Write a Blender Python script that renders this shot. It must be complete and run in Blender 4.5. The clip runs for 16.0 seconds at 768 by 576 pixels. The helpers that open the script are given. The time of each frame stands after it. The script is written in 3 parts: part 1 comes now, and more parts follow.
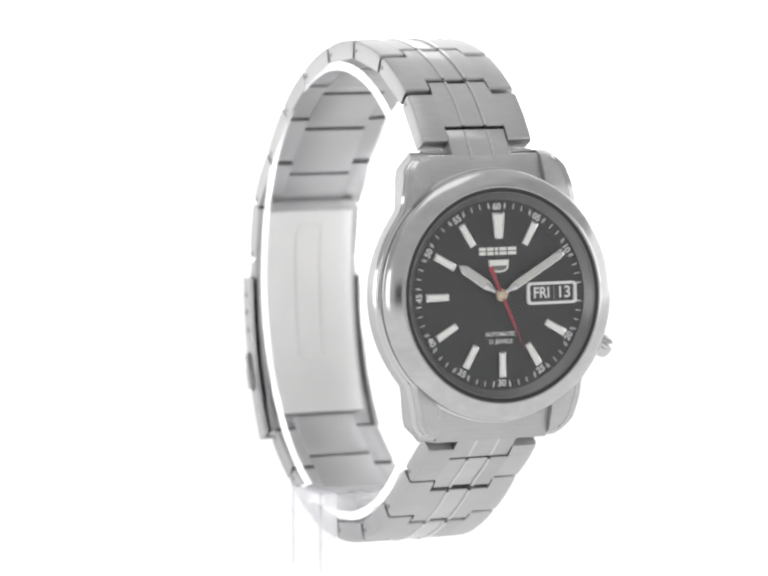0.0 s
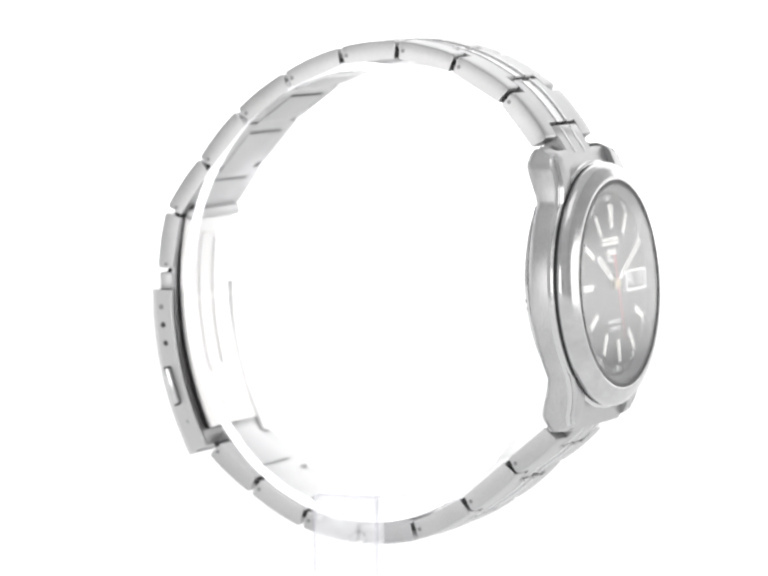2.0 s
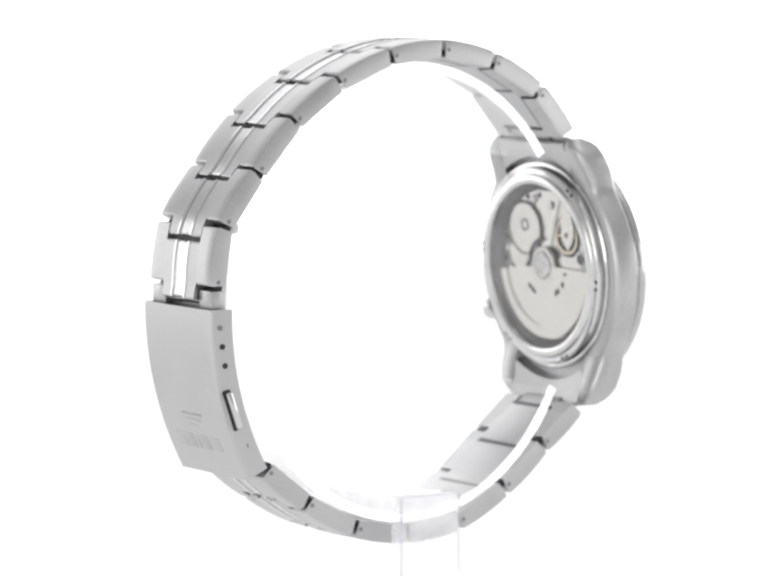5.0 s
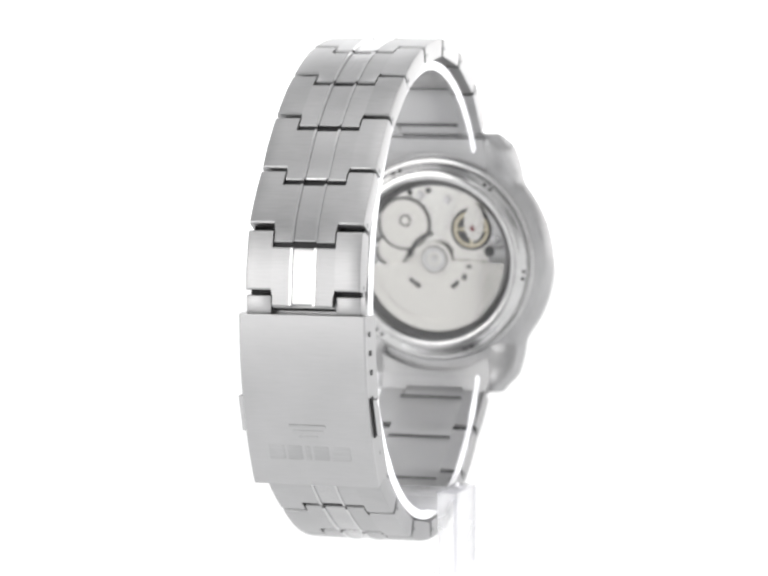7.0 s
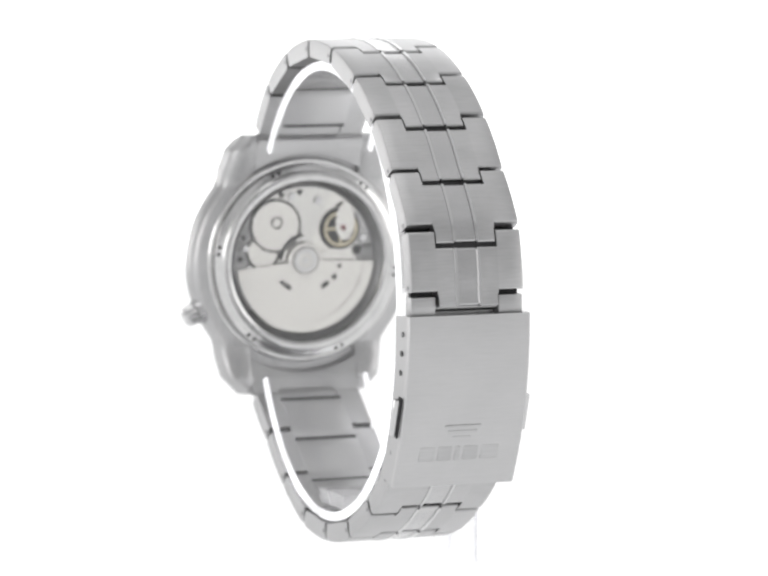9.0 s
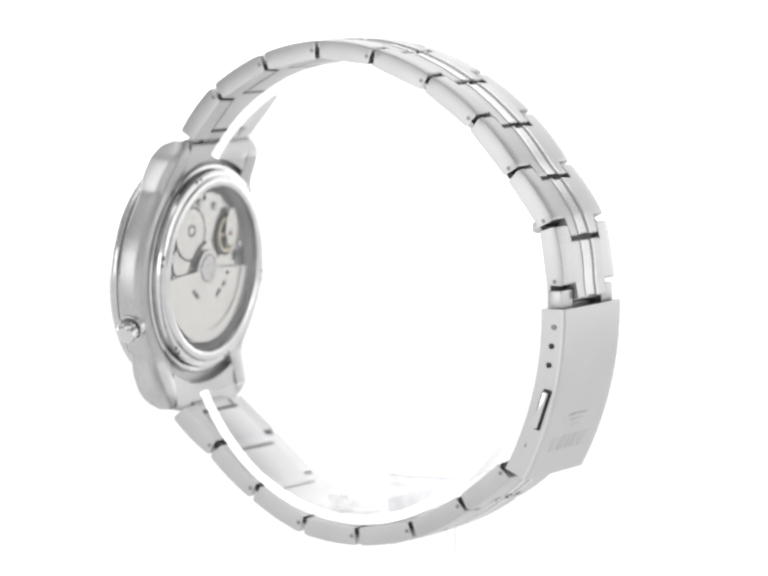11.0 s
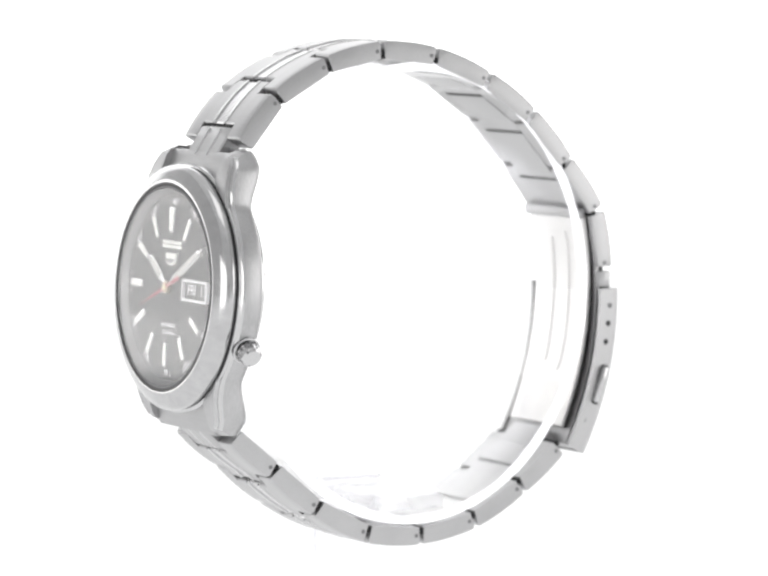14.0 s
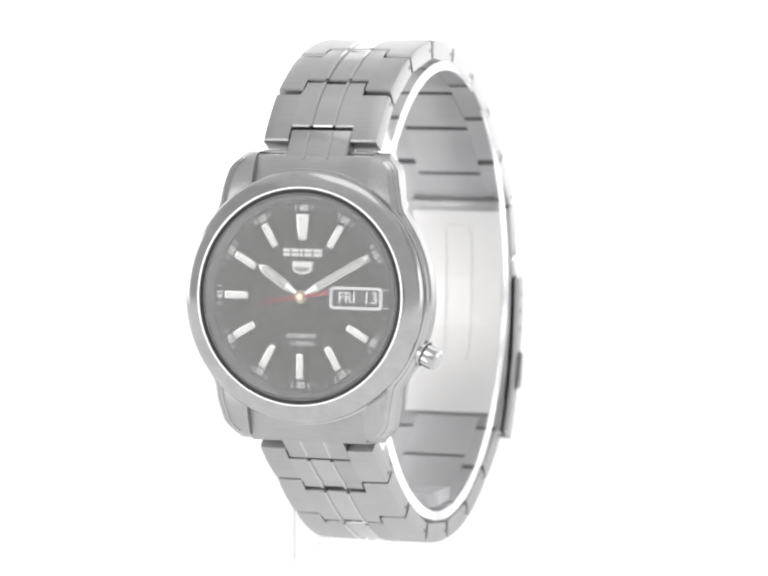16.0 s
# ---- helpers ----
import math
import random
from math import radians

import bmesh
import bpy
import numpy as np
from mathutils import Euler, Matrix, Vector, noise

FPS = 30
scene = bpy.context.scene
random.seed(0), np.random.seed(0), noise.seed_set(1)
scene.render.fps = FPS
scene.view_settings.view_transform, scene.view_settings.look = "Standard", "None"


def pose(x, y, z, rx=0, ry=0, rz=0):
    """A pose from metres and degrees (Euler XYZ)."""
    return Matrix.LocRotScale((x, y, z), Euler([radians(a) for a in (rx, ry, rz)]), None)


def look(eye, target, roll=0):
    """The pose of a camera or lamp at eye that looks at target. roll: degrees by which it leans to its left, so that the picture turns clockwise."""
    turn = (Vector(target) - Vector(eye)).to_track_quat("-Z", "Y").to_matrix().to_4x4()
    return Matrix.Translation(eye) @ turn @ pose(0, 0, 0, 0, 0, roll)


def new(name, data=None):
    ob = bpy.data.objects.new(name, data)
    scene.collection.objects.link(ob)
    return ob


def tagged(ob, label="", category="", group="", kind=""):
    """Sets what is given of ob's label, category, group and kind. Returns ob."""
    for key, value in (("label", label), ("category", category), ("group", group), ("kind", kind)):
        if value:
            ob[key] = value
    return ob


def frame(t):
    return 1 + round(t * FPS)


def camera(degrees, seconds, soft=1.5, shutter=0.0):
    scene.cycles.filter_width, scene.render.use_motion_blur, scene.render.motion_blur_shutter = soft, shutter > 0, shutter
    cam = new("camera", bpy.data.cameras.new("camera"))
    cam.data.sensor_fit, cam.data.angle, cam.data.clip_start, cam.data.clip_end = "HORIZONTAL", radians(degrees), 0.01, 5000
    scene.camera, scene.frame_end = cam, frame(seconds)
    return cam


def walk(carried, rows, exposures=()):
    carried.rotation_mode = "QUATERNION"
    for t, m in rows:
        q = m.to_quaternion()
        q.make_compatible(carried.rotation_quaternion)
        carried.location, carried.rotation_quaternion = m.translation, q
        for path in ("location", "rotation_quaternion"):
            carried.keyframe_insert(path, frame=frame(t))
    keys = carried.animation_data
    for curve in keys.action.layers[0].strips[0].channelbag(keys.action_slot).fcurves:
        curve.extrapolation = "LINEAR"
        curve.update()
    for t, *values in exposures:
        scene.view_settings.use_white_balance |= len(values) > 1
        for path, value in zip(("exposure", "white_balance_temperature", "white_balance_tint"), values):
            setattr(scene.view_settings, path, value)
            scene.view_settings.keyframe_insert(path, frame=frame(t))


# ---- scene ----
# ---- camera and its stand point ----
LOOP_Z = 0.047                      # height of the bracelet loop's middle over the floor
cam = camera(11.82, 16.0, soft=2.5)
EYE = (0.0, -0.580, LOOP_Z + 0.0521)
SPOT = look(EYE, (0.0, 0.0, LOOP_Z), roll=-0.13)
cam.data.dof.use_dof, cam.data.dof.focus_distance, cam.data.dof.aperture_fstop = True, 0.548, 30.0
walk(cam, [(0.0, SPOT), (16.0, SPOT)],
     exposures=[(0.0, 0.0), (1.5, 0.05), (3.0, 0.17), (5.5, 0.0), (10.0, 0.0), (12.5, 0.13), (13.0, 0.1), (14.5, 0.1), (16.0, 0.0)])

# ---- world and light: a white light tent ----
world = bpy.data.worlds.new("studio_air")
scene.world = world
world.use_nodes = True
world.node_tree.nodes["Background"].inputs[0].default_value = (1.0, 1.0, 1.0, 1)
world.node_tree.nodes["Background"].inputs[1].default_value = 0.1


def softbox(name, eye, target, sx, sy, watts):
    data = bpy.data.lights.new(name, "AREA")
    data.shape, data.size, data.size_y, data.energy = "RECTANGLE", sx, sy, watts
    data.color = (1.0, 0.985, 0.97)
    ob = new(name, data)
    ob.matrix_world = look(eye, target)
    return ob


MID = (0.0, 0.0, LOOP_Z)
softbox("softbox_left", (-0.52, -0.54, 0.11), MID, 0.45, 0.34, 1.3)
softbox("softbox_right", (0.62, 0.42, 0.11), MID, 0.98, 0.34, 1.05)
softbox("softbox_rear", (-0.66, 0.35, 0.11), MID, 0.28, 0.34, 0.6)
softbox("softbox_front", (0.731, -0.142, 0.11), MID, 0.28, 0.34, 0.66)
# added fill lamp overhead, with no visible source behind it
softbox("top_fill", (0.0, -0.15, 0.75), MID, 0.5, 0.4, 0.6)


# ---- materials ----
def nodes_of(name):
    m = bpy.data.materials.new(name)
    m.use_nodes = True
    return m, m.node_tree.nodes, m.node_tree.links, m.node_tree.nodes["Principled BSDF"]


def metal(name, color, rough, grain=(900, 900, 900), amount=0.10, bump=0.02, stain=0.06):
    """Steel with a drawn grain and faint smears; grain is the noise's scale along x, y, z per metre."""
    m, n, l, p = nodes_of(name)
    p.inputs["Metallic"].default_value = 1.0
    tc = n.new("ShaderNodeTexCoord")
    mp = n.new("ShaderNodeMapping")
    mp.inputs["Scale"].default_value = grain
    fine = n.new("ShaderNodeTexNoise")
    fine.inputs["Scale"].default_value, fine.inputs["Detail"].default_value = 1.0, 3
    big = n.new("ShaderNodeTexNoise")
    big.inputs["Scale"].default_value, big.inputs["Detail"].default_value = 160, 3
    info = n.new("ShaderNodeObjectInfo")
    l.new(tc.outputs["Object"], mp.inputs[0])
    l.new(mp.outputs[0], fine.inputs["Vector"])
    l.new(tc.outputs["Object"], big.inputs["Vector"])
    r = n.new("ShaderNodeMath")
    r.operation = "MULTIPLY_ADD"
    l.new(fine.outputs["Fac"], r.inputs[0])
    r.inputs[1].default_value, r.inputs[2].default_value = amount, rough - amount / 2
    r2 = n.new("ShaderNodeMath")
    r2.operation = "MULTIPLY_ADD"
    l.new(big.outputs["Fac"], r2.inputs[0])
    r2.inputs[1].default_value = amount
    l.new(r.outputs[0], r2.inputs[2])
    l.new(r2.outputs[0], p.inputs["Roughness"])
    mix = n.new("ShaderNodeMixRGB")
    mix.inputs[1].default_value = (*[c * (1 - stain) for c in color], 1)
    mix.inputs[2].default_value = (*[min(1, c * (1 + stain)) for c in color], 1)
    add = n.new("ShaderNodeMath")
    add.operation = "MULTIPLY_ADD"
    l.new(info.outputs["Random"], add.inputs[0])
    add.inputs[1].default_value = 0.35
    l.new(big.outputs["Fac"], add.inputs[2])
    streak = n.new("ShaderNodeMath")
    streak.operation = "MULTIPLY_ADD"
    l.new(fine.outputs["Fac"], streak.inputs[0])
    streak.inputs[1].default_value = 0.9
    l.new(add.outputs[0], streak.inputs[2])
    low = n.new("ShaderNodeMath")
    low.operation = "SUBTRACT"
    l.new(streak.outputs[0], low.inputs[0])
    low.inputs[1].default_value = 0.6
    l.new(low.outputs[0], mix.inputs[0])
    l.new(mix.outputs[0], p.inputs["Base Color"])
    bp = n.new("ShaderNodeBump")
    bp.inputs["Strength"].default_value, bp.inputs["Distance"].default_value = bump * 10, 0.00002
    l.new(fine.outputs["Fac"], bp.inputs["Height"])
    l.new(bp.outputs[0], p.inputs["Normal"])
    return m


def paint(name, color, rough=0.45, spread=0.06, scale=300, metallic=0.0):
    m, n, l, p = nodes_of(name)
    p.inputs["Roughness"].default_value, p.inputs["Metallic"].default_value = rough, metallic
    tc = n.new("ShaderNodeTexCoord")
    t = n.new("ShaderNodeTexNoise")
    t.inputs["Scale"].default_value, t.inputs["Detail"].default_value = scale, 4
    l.new(tc.outputs["Object"], t.inputs["Vector"])
    mix = n.new("ShaderNodeMixRGB")
    mix.inputs[1].default_value = (*[c * (1 - spread) for c in color], 1)
    mix.inputs[2].default_value = (*[min(1, c * (1 + spread)) for c in color], 1)
    l.new(t.outputs["Fac"], mix.inputs[0])
    l.new(mix.outputs[0], p.inputs["Base Color"])
    return m


def clear(name, ior, haze=0.0, tint=(1, 1, 1), milk_tone=0.95):
    """Clear sheet: lets light straight through, gloss by Fresnel, milk mixed in by noise."""
    m = bpy.data.materials.new(name)
    m.use_nodes = True
    n, l = m.node_tree.nodes, m.node_tree.links
    n.clear()
    out = n.new("ShaderNodeOutputMaterial")
    tr = n.new("ShaderNodeBsdfTransparent")
    tr.inputs[0].default_value = (*tint, 1)
    gl = n.new("ShaderNodeBsdfGlossy")
    gl.inputs["Roughness"].default_value = 0.02
    lw = n.new("ShaderNodeLayerWeight")
    lw.inputs[0].default_value = 0.5
    f0 = ((ior - 1) / (ior + 1)) ** 2
    pw = n.new("ShaderNodeMath")
    pw.operation = "POWER"
    l.new(lw.outputs["Facing"], pw.inputs[0])
    pw.inputs[1].default_value = 5.0
    fr = n.new("ShaderNodeMath")
    fr.operation = "MULTIPLY_ADD"
    l.new(pw.outputs[0], fr.inputs[0])
    fr.inputs[1].default_value, fr.inputs[2].default_value = 1 - f0, f0
    mx = n.new("ShaderNodeMixShader")
    l.new(fr.outputs[0], mx.inputs[0])
    l.new(tr.outputs[0], mx.inputs[1])
    l.new(gl.outputs[0], mx.inputs[2])
    df = n.new("ShaderNodeBsdfDiffuse")
    df.inputs[0].default_value = (milk_tone, milk_tone, milk_tone * 1.02, 1)
    tl = n.new("ShaderNodeBsdfTranslucent")
    tl.inputs[0].default_value = (milk_tone, milk_tone, milk_tone * 1.02, 1)
    # diffuse and translucent are summed, so the milk can outshine its light
    milk = n.new("ShaderNodeAddShader")
    l.new(df.outputs[0], milk.inputs[0])
    l.new(tl.outputs[0], milk.inputs[1])
    noise_t = n.new("ShaderNodeTexNoise")
    noise_t.inputs["Scale"].default_value = 120
    tc = n.new("ShaderNodeTexCoord")
    l.new(tc.outputs["Object"], noise_t.inputs["Vector"])
    k = n.new("ShaderNodeMath")
    k.operation = "MULTIPLY"
    l.new(noise_t.outputs["Fac"], k.inputs[0])
    k.inputs[1].default_value = haze * 2
    mx2 = n.new("ShaderNodeMixShader")
    l.new(k.outputs[0], mx2.inputs[0])
    l.new(mx.outputs[0], mx2.inputs[1])
    l.new(milk.outputs[0], mx2.inputs[2])
    l.new(mx2.outputs[0], out.inputs[0])
    return m


def glowing_cloth(name, glow, albedo=0.8, color=(1, 1, 1)):
    """White cloth of the tent; its emission stands in for light falling on it."""
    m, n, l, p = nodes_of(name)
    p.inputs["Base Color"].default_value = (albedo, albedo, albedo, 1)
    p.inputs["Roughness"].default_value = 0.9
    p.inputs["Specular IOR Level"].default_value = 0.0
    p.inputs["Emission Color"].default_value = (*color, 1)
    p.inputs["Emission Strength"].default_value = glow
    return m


STEEL = metal("brushed_steel", (0.43, 0.43, 0.435), 0.29, (300, 4200, 4200), 0.22, 0.022, 0.16)
STEEL_UP = metal("brushed_steel_upright", (0.43, 0.43, 0.435), 0.29, (5200, 5200, 240), 0.22, 0.028, 0.24)
SATIN = metal("satin_steel", (0.46, 0.46, 0.465), 0.33, (300, 4600, 4600), 0.18, 0.012, 0.09)
POLISH = metal("polished_steel", (0.52, 0.52, 0.525), 0.11, (700, 700, 700), 0.05, 0.004, 0.03)
STRIP = metal("half_polished_steel", (0.45, 0.45, 0.455), 0.22, (260, 5000, 5000), 0.06, 0.004, 0.08)
# tone mottling paints uneven reflections; the roughness noise is scratching
BEZEL = metal("mottled_polished_steel", (0.46, 0.46, 0.465), 0.10, (420, 420, 700), 0.12, 0.002, 0.13)
BACK_STEEL = metal("polished_back_steel", (0.55, 0.55, 0.55), 0.12, (500, 500, 500), 0.1, 0.002, 0.12)
BLADE = metal("bright_blade_steel", (0.74, 0.735, 0.73), 0.4, (300, 7000, 7000), 0.12, 0.006, 0.05)
MID_STEEL = metal("grey_turned_steel", (0.20, 0.20, 0.205), 0.35, (3000, 3000, 3000), 0.1, 0.006)
# near-black metal that carries the shade of narrow gaps in its colour
DARK_GAP = paint("gap_shade_steel", (0.03, 0.03, 0.031), 0.5, 0.1, 800, 0.6)
DIAL_BLACK = paint("black_dial_lacquer", (0.016, 0.016, 0.018), 0.6, 0.05, 500)
RING_GREY = paint("grey_flange", (0.17, 0.17, 0.175), 0.32, 0.15, 500, 0.6)
PRINT = paint("pale_dial_print", (0.72, 0.72, 0.73), 0.6, 0.05, 900)
TRACK = paint("grey_dial_print", (0.62, 0.62, 0.63), 0.6, 0.08, 900)
LUME = paint("ivory_luminous_fill", (0.74, 0.74, 0.71), 0.65, 0.05, 1500)
HAND_FILL = paint("grey_luminous_fill", (0.46, 0.46, 0.44), 0.65, 0.1, 1200)
RED = paint("red_lacquer", (0.30, 0.028, 0.045), 0.4, 0.08, 900)
DISC_DARK = paint("dark_calendar_disc", (0.03, 0.03, 0.032), 0.5, 0.1, 900)
GASKET = paint("gasket_hole_black", (0.012, 0.012, 0.013), 0.45, 0.1, 900)
NICKEL = metal("nickel_plate", (0.58, 0.57, 0.55), 0.13, (3000, 3000, 3000), 0.06, 0.002, 0.04)
NICKEL_DULL = metal("dull_nickel_plate", (0.57, 0.565, 0.55), 0.2, (2600, 2600, 2600), 0.08, 0.004, 0.08)
BRASS_PALE = metal("pale_brass", (0.55, 0.50, 0.38), 0.30, (2000, 2000, 2000), 0.1, 0.01)
# near-black fill for the movement; recesses are drawn with it as solid pieces
CAVITY = paint("dark_cavity_fill", (0.05, 0.05, 0.052), 0.4, 0.25, 700, 0.5)
JEWEL = paint("jewel_red", (0.16, 0.03, 0.04), 0.15, 0.05, 900)
CRYSTAL = clear("mineral_glass", 1.50)
ACRYLIC = clear("clear_acrylic", 1.2, 0.03)
ACRYLIC_DULL = clear("milky_acrylic", 1.3, 0.27, milk_tone=0.5)
ACRYLIC_EDGE = clear("tinted_outline_acrylic", 1.3, 0.16, (0.89, 0.89, 0.91), 0.47)
# white milk paints the light that clear edges would catch
LIT_EDGE = clear("lit_acrylic_edge", 1.3, 0.36)

# ---- the tent ----
MM = 0.001


def mesh_of(name, bm, material, smooth=None):
    bmesh.ops.recalc_face_normals(bm, faces=bm.faces[:])
    me = bpy.data.meshes.new(name)
    bm.to_mesh(me)
    bm.free()
    me.materials.append(material)
    if smooth:
        me.shade_smooth()
        me.set_sharp_from_angle(angle=radians(smooth))
    return me


def part(name, bm, material, parent, label="", m=None, smooth=35):
    """Links a bmesh, drawn in millimetres, as one mesh object under a thing or under a part."""
    if m is not None:
        bm.transform(m)
    bm.transform(Matrix.Scale(MM, 4))
    ob = new(name, mesh_of(name, bm, material, smooth))
    ob.parent = parent
    return tagged(ob, label) if label else ob


def box_bm(x0, x1, y0, y1, z0, z1, bevel=0.0, segments=2):
    bm = bmesh.new()
    bmesh.ops.create_cube(bm, size=1.0)
    bm.transform(Matrix.Translation(((x0 + x1) / 2, (y0 + y1) / 2, (z0 + z1) / 2)) @ Matrix.Diagonal((x1 - x0, y1 - y0, z1 - z0, 1)))
    if bevel:
        bmesh.ops.bevel(bm, geom=bm.edges[:], offset=bevel, segments=segments, affect="EDGES", profile=0.5)
    return bm


def slab(name, x0, x1, y0, y1, z0, z1, material, label, category):
    bm = box_bm(x0, x1, y0, y1, z0, z1)
    return tagged(new(name, mesh_of(name, bm, material)), label, category, kind="structure")


def build_tent():
    # the floor sheet, and the back that curls up from it with a stronger glow
    def sheet(name, prof, material, label, category):
        bm = bmesh.new()
        rows = [[bm.verts.new((x, y, z)) for x in (-1.1, 1.1)] for y, z in prof]
        for a, b in zip(rows, rows[1:]):
            bm.faces.new((a[0], a[1], b[1], b[0]))
        bmesh.ops.solidify(bm, geom=bm.faces[:], thickness=0.004)
        return tagged(new(name, mesh_of(name, bm, material, 40)), label, category, kind="structure")
    sheet("floor", [(-1.0, 0.0), (0.0, 0.0), (0.62, 0.0)], glowing_cloth("glowing_floor_sheet", 0.80, 0.3),
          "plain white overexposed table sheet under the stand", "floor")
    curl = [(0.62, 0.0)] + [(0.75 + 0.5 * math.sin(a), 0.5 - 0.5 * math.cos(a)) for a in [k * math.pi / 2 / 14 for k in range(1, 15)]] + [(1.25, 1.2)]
    sheet("backdrop", curl, glowing_cloth("glowing_backdrop", 1.45, 0.3), "seamless white backdrop, overexposed, behind the stand", "backdrop")
    # unseen sides, top and front; each glow is set for the steel's reflections
    side = glowing_cloth("glowing_tent_side", 0.32, 0.3)
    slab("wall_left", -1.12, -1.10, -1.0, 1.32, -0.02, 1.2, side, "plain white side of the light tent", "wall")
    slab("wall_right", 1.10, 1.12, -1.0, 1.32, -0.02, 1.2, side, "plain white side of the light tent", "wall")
    slab("ceiling", -1.12, 1.12, -1.02, 1.32, 1.20, 1.22, glowing_cloth("glowing_tent_top", 0.52, 0.3), "plain white top of the light tent", "ceiling")
    # the front has an added opening with a dark wall beyond, for dark spots in reflections
    cloth = glowing_cloth("glowing_tent_front", 0.49, 0.3)
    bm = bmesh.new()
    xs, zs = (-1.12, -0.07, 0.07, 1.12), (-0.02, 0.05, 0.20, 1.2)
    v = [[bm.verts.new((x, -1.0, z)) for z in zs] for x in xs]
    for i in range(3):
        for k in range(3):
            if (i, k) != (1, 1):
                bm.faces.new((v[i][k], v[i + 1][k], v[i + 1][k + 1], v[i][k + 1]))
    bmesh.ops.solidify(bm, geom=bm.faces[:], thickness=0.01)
    tagged(new("wall_front", mesh_of("wall_front", bm, cloth)), "unseen plain pale front of the light tent with an added opening", "wall", kind="structure")
    slab("wall_dark_spot", -0.3, 0.3, -1.32, -1.30, -0.2, 0.5, paint("dark_reflection_wall", (0.03, 0.03, 0.032), 0.8, 0.2, 8), "unseen dark wall added behind the opening for reflections", "wall")


build_tent()


# ---- shapes, in millimetres ----
def spin(profile, n=96, cap=False):
    """A ring turned about the y axis out of (radius, y) pairs; closed profiles repeat the first pair."""
    bm = bmesh.new()
    rings = []
    for r, y in profile:
        if r < 1e-6:
            rings.append([bm.verts.new((0, y, 0))])
        else:
            rings.append([bm.verts.new((r * math.cos(2 * math.pi * i / n), y, r * math.sin(2 * math.pi * i / n))) for i in range(n)])
    for a, b in zip(rings, rings[1:]):
        for i in range(n):
            j = (i + 1) % n
            if len(a) == 1 and len(b) == 1:
                continue
            if len(a) == 1:
                bm.faces.new((a[0], b[i], b[j]))
            elif len(b) == 1:
                bm.faces.new((a[i], a[j], b[0]))
            else:
                bm.faces.new((a[i], a[j], b[j], b[i]))
    bmesh.ops.remove_doubles(bm, verts=bm.verts[:], dist=1e-5)
    return bm


def plate(outline, y0, y1, bevel=0.0):
    """A plate with an outline in x, z and faces at y0 (front) and y1."""
    bm = bmesh.new()
    a = [bm.verts.new((x, y0, z)) for x, z in outline]
    b = [bm.verts.new((x, y1, z)) for x, z in outline]
    f = bm.faces.new(a)
    bm.faces.new(b[::-1])
    n = len(a)
    for i in range(n):
        bm.faces.new((a[i], b[i], b[(i + 1) % n], a[(i + 1) % n]))
    if bevel:
        bmesh.ops.recalc_face_normals(bm, faces=bm.faces[:])
        bmesh.ops.bevel(bm, geom=list(f.edges), offset=bevel, segments=2, affect="EDGES", profile=0.5)
    return bm


def join(*bms):
    out = bmesh.new()
    for b in bms:
        me = bpy.data.meshes.new("tmp")
        b.to_mesh(me)
        b.free()
        out.from_mesh(me)
        bpy.data.meshes.remove(me)
    return out


def loft(sections):
    """Closed sections (equal counts of points), skinned and capped."""
    bm = bmesh.new()
    rings = [[bm.verts.new(p) for p in s] for s in sections]
    n = len(rings[0])
    for a, b in zip(rings, rings[1:]):
        for i in range(n):
            bm.faces.new((a[i], a[(i + 1) % n], b[(i + 1) % n], b[i]))
    bm.faces.new(rings[0][::-1])
    bm.faces.new(rings[-1])
    return bm


def lettering(text, size, material, parent, m, name, label="", depth=0.02, bold=0.0):
    """Built-in font letters, centred, lying in the x, z plane and facing -y."""
    cu = bpy.data.curves.new("letters", "FONT")
    cu.body, cu.size, cu.extrude, cu.offset = text, size, depth, bold
    cu.align_x, cu.align_y = "CENTER", "CENTER"
    ob = bpy.data.objects.new("letters", cu)
    scene.collection.objects.link(ob)
    me = bpy.data.meshes.new_from_object(ob.evaluated_get(bpy.context.evaluated_depsgraph_get()))
    bpy.data.objects.remove(ob)
    bpy.data.curves.remove(cu)
    bm = bmesh.new()
    bm.from_mesh(me)
    bpy.data.meshes.remove(me)
    bm.transform(m @ Matrix.Rotation(radians(90), 4, "X"))
    return part(name, bm, material, parent, label, smooth=None)


# ---- the watch ----
watch = tagged(new("wristwatch"), "stainless steel wristwatch with black dial, closed on a clear stand", "watch")
watch.location = (0, 0, LOOP_Z)

HEAD = Matrix.Translation((1.2, -34.7, 1.75)) @ Matrix.Rotation(radians(-4.0), 4, "X")
BACK = HEAD @ Matrix.Translation((0, 0, 0.5))
WX = 1.2          # middle of the bracelet off the turning axis


def smooth_step(a, b, x):
    t = max(0.0, min(1.0, (x - a) / (b - a)))
    return t * t * (3 - 2 * t)


def half_width(z):
    """Outer edge of the case: a circle that runs out into the lugs."""
    c = math.sqrt(max(0.0, 19.35 ** 2 - z * z))
    lug = 14.35 - 1.15 * smooth_step(13.5, 20.5, abs(z)) - 1.9 * smooth_step(18.6, 21.6, abs(z))
    k = 0.9
    return max(c, lug) + 0.25 * k * max(0.0, 1 - abs(c - lug) / (2 * k)) ** 2


def case_front(z):
    return -2.0 + 1.8 * smooth_step(15.0, 22.5, abs(z))


def case_back(z):
    return 2.4 + 1.75 * smooth_step(13.0, 19.5, abs(z))


